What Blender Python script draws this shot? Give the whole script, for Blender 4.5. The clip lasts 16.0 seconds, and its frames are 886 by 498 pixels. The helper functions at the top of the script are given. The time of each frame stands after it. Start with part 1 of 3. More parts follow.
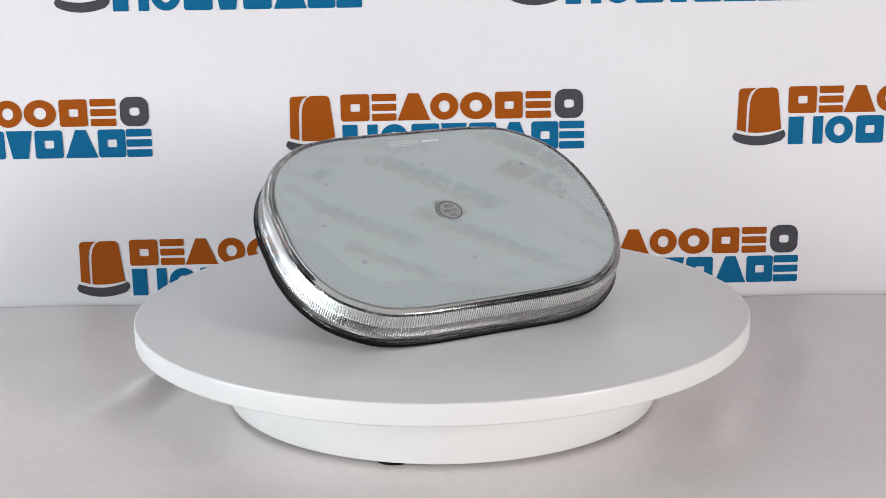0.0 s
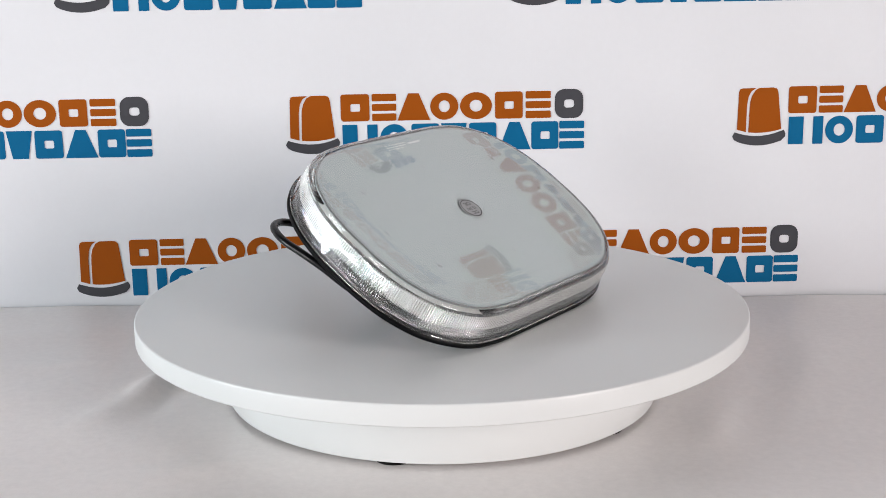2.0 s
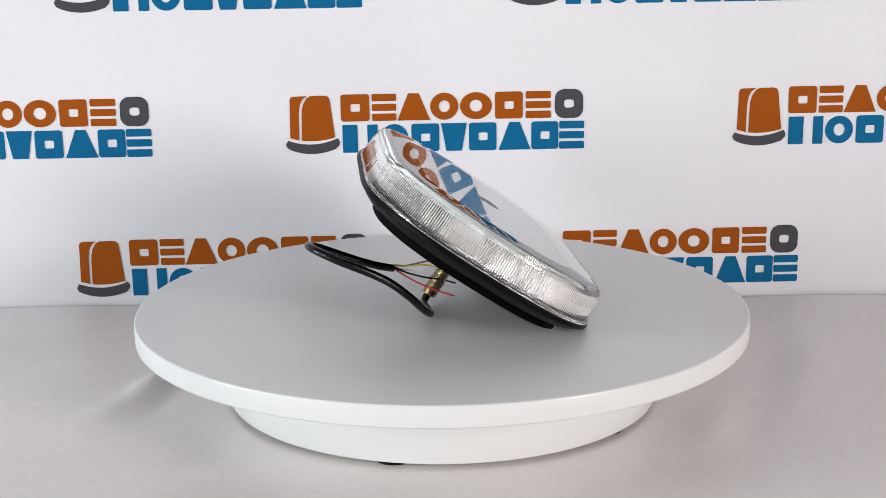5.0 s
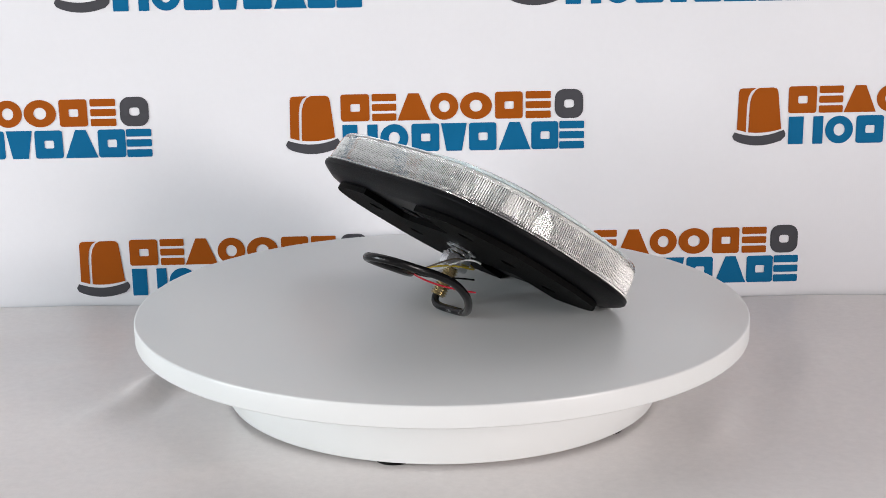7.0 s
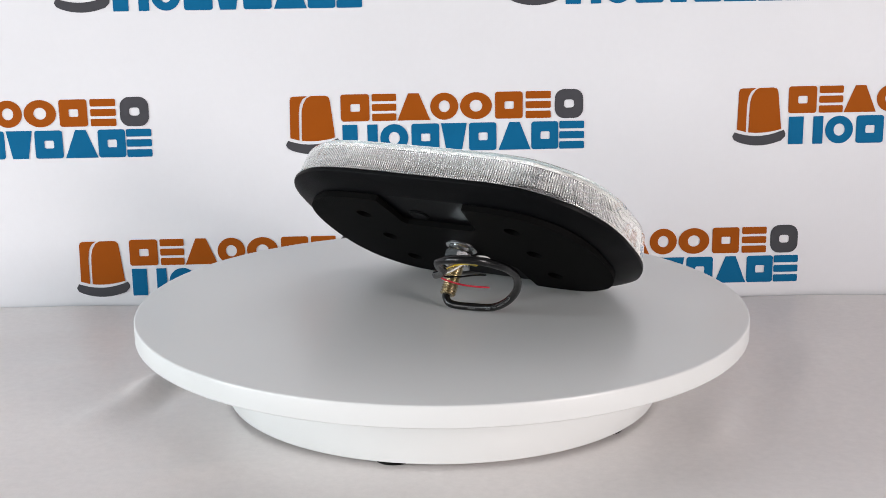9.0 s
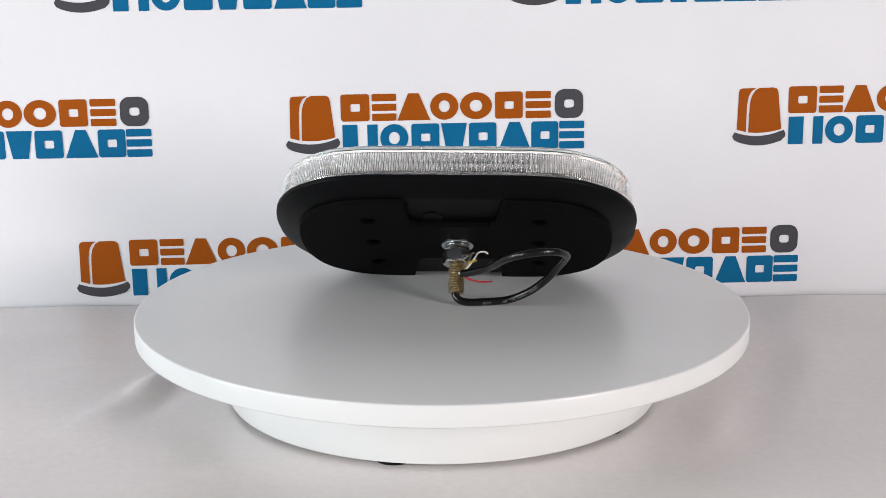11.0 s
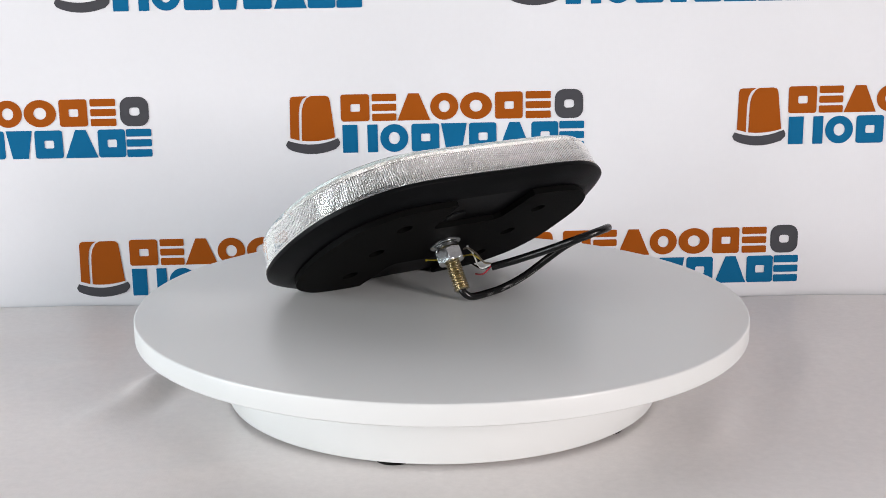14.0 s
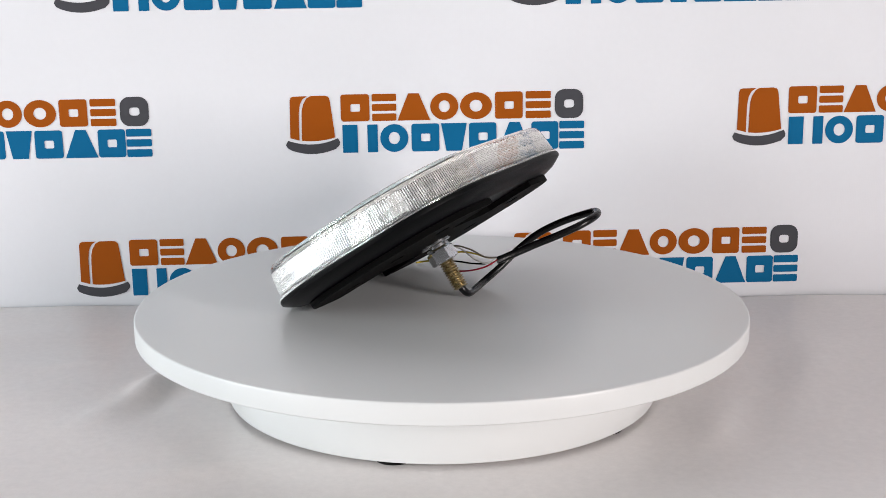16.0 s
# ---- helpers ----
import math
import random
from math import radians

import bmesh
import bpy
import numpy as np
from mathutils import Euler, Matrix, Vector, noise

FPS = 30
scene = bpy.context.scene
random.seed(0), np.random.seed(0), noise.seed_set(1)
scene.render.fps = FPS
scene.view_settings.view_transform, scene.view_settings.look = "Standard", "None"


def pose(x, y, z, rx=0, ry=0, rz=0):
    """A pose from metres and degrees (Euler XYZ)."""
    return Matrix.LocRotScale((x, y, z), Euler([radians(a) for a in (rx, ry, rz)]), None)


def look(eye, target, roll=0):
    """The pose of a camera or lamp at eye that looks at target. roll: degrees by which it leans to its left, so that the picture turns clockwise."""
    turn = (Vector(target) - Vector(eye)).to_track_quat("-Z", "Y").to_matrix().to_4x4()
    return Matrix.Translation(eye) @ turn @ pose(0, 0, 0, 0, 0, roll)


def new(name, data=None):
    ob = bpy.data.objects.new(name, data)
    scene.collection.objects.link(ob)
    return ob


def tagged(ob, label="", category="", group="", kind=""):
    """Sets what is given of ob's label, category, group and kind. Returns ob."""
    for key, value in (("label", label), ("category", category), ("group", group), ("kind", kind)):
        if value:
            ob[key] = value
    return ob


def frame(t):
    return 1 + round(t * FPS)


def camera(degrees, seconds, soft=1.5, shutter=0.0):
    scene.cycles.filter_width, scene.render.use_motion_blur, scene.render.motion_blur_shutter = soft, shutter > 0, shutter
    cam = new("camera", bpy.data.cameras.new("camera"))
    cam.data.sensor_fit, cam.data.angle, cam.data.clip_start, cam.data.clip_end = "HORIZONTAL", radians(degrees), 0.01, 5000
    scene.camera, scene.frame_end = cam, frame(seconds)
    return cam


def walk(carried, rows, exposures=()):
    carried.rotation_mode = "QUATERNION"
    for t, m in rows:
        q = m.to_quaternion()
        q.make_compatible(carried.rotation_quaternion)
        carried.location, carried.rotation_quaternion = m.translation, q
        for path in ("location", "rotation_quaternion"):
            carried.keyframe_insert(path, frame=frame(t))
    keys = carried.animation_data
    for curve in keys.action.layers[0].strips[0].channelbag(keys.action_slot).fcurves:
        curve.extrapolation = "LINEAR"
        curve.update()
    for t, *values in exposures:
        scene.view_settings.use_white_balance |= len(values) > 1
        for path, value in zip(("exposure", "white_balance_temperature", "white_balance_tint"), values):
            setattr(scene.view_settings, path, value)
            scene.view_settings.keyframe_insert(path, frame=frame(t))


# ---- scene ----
cam = camera(37.063, 16.0, soft=0.85)

# heights: floor 0, table top 0.75, turntable disc top 0.8108
TABLE = 0.75
TOP = TABLE + 0.0608
EYE = Vector((0.0, -0.8474, TOP + 0.2364))
YAW, PITCH = 0.00122, 0.23325
AIM = Vector((math.sin(YAW) * math.cos(PITCH), math.cos(YAW) * math.cos(PITCH), -math.sin(PITCH)))
STILL = look(EYE, EYE + AIM, -0.449)
walk(cam, [(0.0, STILL), (16.0, STILL)], [(0.0, 0.0), (7.0, 0.02), (9.5, 0.06), (12.0, 0.09), (14.0, 0.08), (16.0, 0.05)])

TURN = 13.545          # degrees a second
WOBBLE = pose(0, 0, 0, -0.068, 0, 0) @ pose(0, 0, 0, 0, -0.299, 0)     # the disc sits a little askew on its spindle

# ---------------------------------------------------------------- light
world = bpy.data.worlds.new("sky")
scene.world = world
world.use_nodes = True
wn = world.node_tree.nodes
sky = wn.new("ShaderNodeTexSky")
sky.sky_type, sky.sun_disc = "NISHITA", False
sky.sun_elevation, sky.sun_rotation = radians(40), radians(160)
wn["Background"].inputs["Strength"].default_value = 0.12
world.node_tree.links.new(sky.outputs[0], wn["Background"].inputs["Color"])


def window_light(name, at, target, w, h, power, colour=(1, 1, 1)):
    lamp = bpy.data.lights.new(name, "AREA")
    lamp.shape, lamp.size, lamp.size_y, lamp.energy, lamp.color = "RECTANGLE", w, h, power, colour
    ob = new(name, lamp)
    ob.matrix_world = look(at, target)
    return ob


ROOM_X, ROOM_Y0, ROOM_Y1, ROOM_H = 2.1, -3.6, 1.2, 2.6
# windows in the side walls: wall, from y, to y, sill, head, power, colour
WINDOWS = (("wall_west", -2.60, -1.75, 0.78, 1.85, 36, (1.0, 0.965, 0.965)),
           ("wall_west", -1.20, -0.40, 0.70, 1.72, 33, (0.88, 0.965, 1.0)),
           ("wall_east", -2.75, -1.55, 0.86, 2.05, 93, (1.0, 0.925, 0.905)))
for wall, y0, y1, z0, z1, power, colour in WINDOWS:
    side = -1 if wall == "wall_west" else 1
    at = (side * (ROOM_X + 0.01), (y0 + y1) / 2, (z0 + z1) / 2)
    window_light("window_daylight", at, (0, at[1], at[2]), y1 - y0 - 0.03, z1 - z0 - 0.03, power, colour)


# ---------------------------------------------------------------- materials
class Nodes:
    def __init__(self, name):
        self.mat = bpy.data.materials.new(name)
        self.mat.use_nodes = True
        self.tree = self.mat.node_tree
        self.bsdf = self.tree.nodes["Principled BSDF"]

    def add(self, kind, **inputs):
        n = self.tree.nodes.new(kind)
        for k, v in inputs.items():
            n.inputs[k.replace("_", " ")].default_value = v
        return n

    def link(self, a, b):
        self.tree.links.new(a, b)

    def set(self, **inputs):
        for k, v in inputs.items():
            self.bsdf.inputs[k.replace("_", " ")].default_value = v
        return self


def surface(name, colour, rough, metal=0.0, spec=0.5, vary=0.06, scale=40, fine=600, bump=0.02, distance=0.001, stretch=(1, 1, 1)):
    """A procedural surface with stains at one scale and grain with fine relief at another."""
    m = Nodes(name).set(Metallic=metal, Roughness=rough, Specular_IOR_Level=spec)
    coord = m.add("ShaderNodeTexCoord")
    mapping = m.add("ShaderNodeMapping", Scale=stretch)
    m.link(coord.outputs["Object"], mapping.inputs["Vector"])
    big, small = m.add("ShaderNodeTexNoise", Scale=scale, Detail=4.0), m.add("ShaderNodeTexNoise", Scale=fine, Detail=3.0)
    m.link(mapping.outputs[0], big.inputs["Vector"])
    m.link(mapping.outputs[0], small.inputs["Vector"])
    ramp = m.add("ShaderNodeMapRange", To_Min=1 - vary, To_Max=1 + vary)
    m.link(big.outputs["Fac"], ramp.inputs["Value"])
    mix = m.add("ShaderNodeVectorMath")
    mix.operation = "MULTIPLY"
    mix.inputs[0].default_value = colour
    m.link(ramp.outputs[0], mix.inputs[1])
    m.link(mix.outputs[0], m.bsdf.inputs["Base Color"])
    r = m.add("ShaderNodeMapRange", To_Min=max(0.02, rough * 0.85), To_Max=min(1.0, rough * 1.15))
    m.link(small.outputs["Fac"], r.inputs["Value"])
    m.link(r.outputs[0], m.bsdf.inputs["Roughness"])
    if bump:
        b = m.add("ShaderNodeBump", Strength=bump, Distance=distance)
        m.link(small.outputs["Fac"], b.inputs["Height"])
        m.link(b.outputs[0], m.bsdf.inputs["Normal"])
    return m.mat


def fabric(name, colour, rough, sheen=0.0, metal=0.0, thread=1400, bump=0.15, mottle=0.01):
    """Woven cloth: two crossing sets of threads with soft stains."""
    m = Nodes(name).set(Roughness=rough, Metallic=metal)
    coord = m.add("ShaderNodeTexCoord")
    waves = []
    for axis in ("X", "Y"):
        w = m.add("ShaderNodeTexWave", Scale=thread / 6.28, Distortion=0.6, Detail=1.0)
        w.bands_direction = axis
        m.link(coord.outputs["Object"], w.inputs["Vector"])
        waves.append(w)
    weave = m.add("ShaderNodeMath")
    weave.operation = "MAXIMUM"
    m.link(waves[0].outputs["Fac"], weave.inputs[0])
    m.link(waves[1].outputs["Fac"], weave.inputs[1])
    big = m.add("ShaderNodeTexNoise", Scale=6.0, Detail=5.0)
    m.link(coord.outputs["Object"], big.inputs["Vector"])
    ramp = m.add("ShaderNodeMapRange", To_Min=0.94, To_Max=1.06)
    m.link(big.outputs["Fac"], ramp.inputs["Value"])
    mix = m.add("ShaderNodeVectorMath")
    mix.operation = "MULTIPLY"
    mix.inputs[0].default_value = colour
    fleck = m.add("ShaderNodeTexNoise", Scale=160.0, Detail=4.0, Roughness=0.7)
    m.link(coord.outputs["Object"], fleck.inputs["Vector"])
    shade = m.add("ShaderNodeMapRange", To_Min=1 - 2 * mottle, To_Max=1 + 2 * mottle)
    m.link(fleck.outputs["Fac"], shade.inputs["Value"])
    both = m.add("ShaderNodeMath")
    both.operation = "MULTIPLY"
    m.link(ramp.outputs[0], both.inputs[0])
    m.link(shade.outputs[0], both.inputs[1])
    m.link(both.outputs[0], mix.inputs[1])
    m.link(mix.outputs[0], m.bsdf.inputs["Base Color"])
    b = m.add("ShaderNodeBump", Strength=bump, Distance=0.0003)
    m.link(weave.outputs[0], b.inputs["Height"])
    if mottle > 0.02:
        grain = m.add("ShaderNodeBump", Strength=0.25, Distance=0.0006)
        m.link(fleck.outputs["Fac"], grain.inputs["Height"])
        m.link(grain.outputs[0], b.inputs["Normal"])
    m.link(b.outputs[0], m.bsdf.inputs["Normal"])
    if sheen:
        m.set(Sheen_Weight=sheen, Sheen_Roughness=0.4)
    return m.mat


def clear(name, rough=0.02, ior=1.49, tint=(1, 1, 1, 1)):
    m = Nodes(name).set(Base_Color=tint, Roughness=rough, IOR=ior)
    m.set(**{"Transmission_Weight": 1.0})
    return m.mat


M_BANNER = fabric("banner cloth", (0.72, 0.725, 0.755), 0.8, bump=0.05)
M_ORANGE = surface("orange print", (0.315, 0.070, 0.001), 0.7, spec=0.15, vary=0.05)
M_BLUE = surface("blue print", (0.0, 0.115, 0.26), 0.7, spec=0.15, vary=0.05)
M_GREY = surface("grey print", (0.06, 0.06, 0.068), 0.7, spec=0.15, vary=0.05)
M_CLOTH = fabric("grey satin cloth", (0.76, 0.72, 0.705), 0.33, sheen=0.15, bump=0.05, mottle=0.05)
M_DISC = surface("white turntable plastic", (0.700, 0.712, 0.708), 0.30, vary=0.02, scale=12, fine=900, bump=0.02)
M_RUBBER = surface("black rubber", (0.004, 0.004, 0.004), 0.7, spec=0.15, vary=0.2, bump=0.1)
M_BASE = surface("black moulded plastic", (0.0020, 0.0022, 0.0027), 0.44, spec=0.085, vary=0.15, scale=60, fine=1500, bump=0.12, distance=0.0004)
M_PAD = surface("black foam rubber pad", (0.0020, 0.0020, 0.0020), 0.7, spec=0.05, vary=0.2, scale=70, fine=2500, bump=0.2, distance=0.0004)
M_LENS = clear("clear polycarbonate", 0.03)
M_PRISM = clear("clear moulded prisms", 0.10, 1.46)
M_CORE = surface("satin silver reflector", (0.37, 0.37, 0.36), 0.48, metal=0.35, vary=0.08, scale=120, bump=0.05)
M_PANEL = surface("pale translucent panel", (0.230, 0.272, 0.275), 0.35, vary=0.03, scale=25, bump=0.01)
M_BOSS = surface("grey moulding", (0.085, 0.09, 0.09), 0.4)
M_DIMPLE = surface("grey-green moulded dimple", (0.135, 0.155, 0.155), 0.35)
M_STICKER = surface("silver grey label", (0.34, 0.35, 0.36), 0.4, vary=0.04)
M_INK = surface("black ink", (0.02, 0.02, 0.02), 0.5)
M_WHITE_INK = surface("white ink", (0.52, 0.54, 0.53), 0.5)
# a grey just off the panel's, painting the shading of raised lettering
M_RELIEF_SHADE = surface("faint shading of moulded marks", (0.218, 0.259, 0.261), 0.4)
M_ZINC = surface("zinc plated steel", (0.66, 0.68, 0.70), 0.22, metal=1.0, vary=0.04, scale=150, bump=0.01)
M_BRASS = surface("yellow passivated steel", (0.52, 0.44, 0.29), 0.28, metal=1.0, vary=0.2, scale=200, bump=0.05)
M_SHEATH = surface("black cable sheath", (0.004, 0.004, 0.0044), 0.25, spec=0.32, vary=0.2, scale=120, bump=0.08)
M_CABLE_INK = surface("pale grey cable print", (0.12, 0.12, 0.12), 0.5)
M_RED = surface("red wire insulation", (0.50, 0.015, 0.035), 0.35)
M_YELLOW = surface("yellow wire insulation", (0.55, 0.42, 0.03), 0.35)
M_WHITE = surface("white wire insulation", (0.75, 0.75, 0.73), 0.35)
M_GREYWIRE = surface("grey brown wire insulation", (0.16, 0.13, 0.10), 0.35)
M_WALL = surface("grey wall paint", (0.15, 0.15, 0.153), 0.8, vary=0.03, scale=3, fine=200, bump=0.05)
M_CEIL = surface("grey ceiling paint", (0.15, 0.15, 0.153), 0.85, vary=0.02, scale=3, fine=200, bump=0.05)
M_FLOOR = surface("grey floor", (0.09, 0.087, 0.084), 0.5, vary=0.1, scale=4, fine=120, bump=0.05)
M_WOOD = surface("grey laminate", (0.35, 0.34, 0.33), 0.5, vary=0.06)


# ---------------------------------------------------------------- mesh helpers
def finish(name, bm, material, smooth=None):
    me = bpy.data.meshes.new(name)
    bmesh.ops.recalc_face_normals(bm, faces=bm.faces)
    if smooth is not None:
        limit = radians(smooth)
        for f in bm.faces:
            f.smooth = len(f.verts) < 5
        for e in bm.edges:
            if len(e.link_faces) == 2 and (e.calc_face_angle(0) > limit or any(len(f.verts) > 4 for f in e.link_faces)):
                e.smooth = False
    bm.to_mesh(me)
    bm.free()
    me.materials.append(material)
    return me


def part(name, bm, material, parent=None, label="", m=None, smooth=None):
    ob = new(name, finish(name, bm, material, smooth))
    ob.parent = parent
    if m is not None:
        ob.matrix_basis = m
    return tagged(ob, label)


def box(bm, x0, x1, y0, y1, z0, z1, bevel=0.0, seg=2):
    g = bmesh.ops.create_cube(bm, size=1)
    for v in g["verts"]:
        v.co = Vector(((x0 + x1) / 2 + v.co.x * (x1 - x0), (y0 + y1) / 2 + v.co.y * (y1 - y0), (z0 + z1) / 2 + v.co.z * (z1 - z0)))
    if bevel:
        edges = {e for v in g["verts"] for e in v.link_edges}
        bmesh.ops.bevel(bm, geom=list(edges), offset=bevel, segments=seg, affect="EDGES", profile=0.5)
    return bm


def lathe(bm, profile, steps=96, at=(0, 0, 0)):
    """Turn a profile of (radius, z) round the z axis; radius 0 closes it."""
    rings = []
    for r, z in profile:
        if r <= 1e-7:
            rings.append([bm.verts.new((at[0], at[1], at[2] + z))])
        else:
            rings.append([bm.verts.new((at[0] + r * math.cos(2 * math.pi * k / steps), at[1] + r * math.sin(2 * math.pi * k / steps), at[2] + z)) for k in range(steps)])
    join_rings(bm, rings)
    return bm


def join_rings(bm, rings, close=True):
    for a, b in zip(rings, rings[1:]):
        n = max(len(a), len(b))
        for k in range(n if close else n - 1):
            j = (k + 1) % n
            if len(a) == 1:
                bm.faces.new((a[0], b[k], b[j]))
            elif len(b) == 1:
                bm.faces.new((a[k], a[j], b[0]))
            else:
                bm.faces.new((a[k], a[j], b[j], b[k]))


def smooth_path(points, per=10):
    """Catmull-Rom through the points."""
    p = [Vector(q) for q in points]
    p = [p[0] * 2 - p[1]] + p + [p[-1] * 2 - p[-2]]
    out = []
    for i in range(1, len(p) - 2):
        a, b, c, d = p[i - 1:i + 3]
        for k in range(per):
            t = k / per
            out.append(0.5 * (2 * b + (c - a) * t + (2 * a - 5 * b + 4 * c - d) * t * t + (3 * b - a - 3 * c + d) * t ** 3))
    return out + [p[-2]]


def tube(bm, path, radius, steps=12):
    """A closed tube along a path."""
    rings, up = [], None
    for i, q in enumerate(path):
        d = (path[min(i + 1, len(path) - 1)] - path[max(i - 1, 0)]).normalized()
        up = (up - d * up.dot(d)).normalized() if up else d.orthogonal().normalized()
        side = d.cross(up)
        rings.append([bm.verts.new(q + radius * (up * math.cos(2 * math.pi * k / steps) + side * math.sin(2 * math.pi * k / steps))) for k in range(steps)])
    join_rings(bm, rings)
    bm.faces.new(rings[0])
    bm.faces.new(rings[-1])
    return bm


def plate(bm, outline, z0, z1, hole=()):
    """A flat piece with the outline, and maybe a hole of as many corners, from z0 to z1."""
    o0, o1 = ([bm.verts.new((x, y, z)) for x, y in outline] for z in (z0, z1))
    n = len(o0)
    if hole:
        h0, h1 = ([bm.verts.new((x, y, z)) for x, y in hole] for z in (z0, z1))
        for k in range(n):
            j = (k + 1) % n
            bm.faces.new((o1[k], o1[j], h1[j], h1[k]))
            bm.faces.new((o0[k], o0[j], h0[j], h0[k]))
            bm.faces.new((h0[k], h0[j], h1[j], h1[k]))
    else:
        bm.faces.new(o0)
        bm.faces.new(o1)
    for k in range(n):
        j = (k + 1) % n
        bm.faces.new((o0[k], o0[j], o1[j], o1[k]))
    return bm


# ---------------------------------------------------------------- the room
def setting(name, bm, material, label, category, smooth=None, m=None):
    return tagged(part(name, bm, material, None, label, m, smooth), category=category, kind="structure")


def build_room():
    t = 0.12
    setting("floor", box(bmesh.new(), -ROOM_X - t, ROOM_X + t, ROOM_Y0 - t, ROOM_Y1 + t, -0.1, 0), M_FLOOR, "plain grey floor of the studio room", "floor")
    setting("ceiling", box(bmesh.new(), -ROOM_X - t, ROOM_X + t, ROOM_Y0 - t, ROOM_Y1 + t, ROOM_H, ROOM_H + 0.1), M_CEIL, "plain grey painted ceiling of the room", "ceiling")
    setting("wall_north", box(bmesh.new(), -ROOM_X - t, ROOM_X + t, ROOM_Y1, ROOM_Y1 + t, 0, ROOM_H), M_WALL, "plain grey painted wall behind the banner", "wall")
    setting("wall_south", box(bmesh.new(), -ROOM_X - t, ROOM_X + t, ROOM_Y0 - t, ROOM_Y0, 0, ROOM_H), M_WALL, "plain grey painted end wall of the room", "wall")
    for name, x0, x1 in (("wall_west", -ROOM_X - t, -ROOM_X), ("wall_east", ROOM_X, ROOM_X + t)):
        bm = bmesh.new()
        reached = ROOM_Y0
        for wall, y0, y1, z0, z1, *_ in WINDOWS:
            if wall == name:
                box(bm, x0, x1, reached, y0, 0, ROOM_H)
                box(bm, x0, x1, y0, y1, 0, z0)
                box(bm, x0, x1, y0, y1, z1, ROOM_H)
                reached = y1
        box(bm, x0, x1, reached, ROOM_Y1, 0, ROOM_H)
        setting(name, bm, M_WALL, "plain grey painted side wall with window openings", "wall")


build_room()

# ---------------------------------------------------------------- the printed banner
BANNER_Y, BANNER_TURN = 0.2204, 0.0255
BANNER = Matrix.Translation((0, BANNER_Y, TOP)) @ Matrix.Rotation(BANNER_TURN, 4, "Z") @ Matrix.Rotation(radians(90), 4, "X")
PRINT = 1.0052     # scale of the printed pattern
# in the banner's own plane: x along it, y up from the disc's height, z towards the camera


def build_banner():
    bm = bmesh.new()
    nx, ny = 60, 40
    x0, x1, y0, y1 = -1.25, 1.25, 0.001 - TOP, 1.2
    grid = [[bm.verts.new((x0 + (x1 - x0) * i / nx, y0 + (y1 - y0) * j / ny, 0)) for i in range(nx + 1)] for j in range(ny + 1)]
    back = [[bm.verts.new((v.co.x, v.co.y, -0.002)) for v in row] for row in grid]
    for j in range(ny):
        for i in range(nx):
            bm.faces.new((grid[j][i], grid[j][i + 1], grid[j + 1][i + 1], grid[j + 1][i]))
            bm.faces.new((back[j][i], back[j + 1][i], back[j + 1][i + 1], back[j][i + 1]))
    loop = lambda g: g[0][:-1] + [r[-1] for r in g[:-1]] + g[-1][:0:-1] + [r[0] for r in g[:0:-1]]
    join_rings(bm, [loop(grid), loop(back)])
    return tagged(part("banner", bm, M_BANNER, None, "white cloth banner printed with rows of orange and blue marks", BANNER, 40), category="banner")


banner = build_banner()


def rounded(x0, x1, y0, y1, r, n=6):
    out = []
    for cx, cy, a in ((x1 - r, y1 - r, 0), (x0 + r, y1 - r, 90), (x0 + r, y0 + r, 180), (x1 - r, y0 + r, 270)):
        out += [(cx + r * math.cos(radians(a + 90 * k / n)), cy + r * math.sin(radians(a + 90 * k / n))) for k in range(n + 1)]
    return out


def block_mesh(w, h, kind, material):
    """One plain printed shape of the mark: a block, a slotted block, a ring or a wedge."""
    bm = bmesh.new()
    z0, z1 = 0.0002, 0.0005
    if kind == "ring":
        o = [(w / 2 + w / 2 * math.cos(a), -h / 2 + h / 2 * math.sin(a)) for a in (2 * math.pi * k / 40 for k in range(40))]
        i = [(w / 2 + 0.40 * (x - w / 2), -h / 2 + 0.44 * (y + h / 2)) for x, y in o]
        plate(bm, o, z0, z1, i)
    elif kind == "wedge":
        plate(bm, [(0, -h), (w, -h), (w * 0.66, 0), (w * 0.34, 0)], z0, z1)
    elif kind == "slot":
        plate(bm, rounded(0, w, -h, 0, h * 0.10), z0, z1, rounded(w * 0.34, w * 0.68, -h * 0.64, -h * 0.36, h * 0.05))
    elif kind == "soft":
        plate(bm, rounded(0, w, -h, 0, h * 0.32), z0, z1, rounded(w * 0.32, w * 0.68, -h * 0.64, -h * 0.36, h * 0.10))
    elif kind == "bars":
        for a, b in ((0, 0.27), (0.37, 0.63), (0.73, 1)):
            plate(bm, rounded(0, w, -h * b, -h * a, h * 0.05), z0, z1)
    elif kind == "funnel":
        plate(bm, [(0, 0), (w * 0.20, -h), (w * 0.80, -h), (w, 0)], z0, z1)
    elif kind == "slab":
        plate(bm, rounded(0, w * 0.66, -h, 0, h * 0.02), z0, z1)
    else:
        plate(bm, rounded(0, w, -h, 0, h * 0.02), z0, z1)
    return finish("print_block", bm, material)


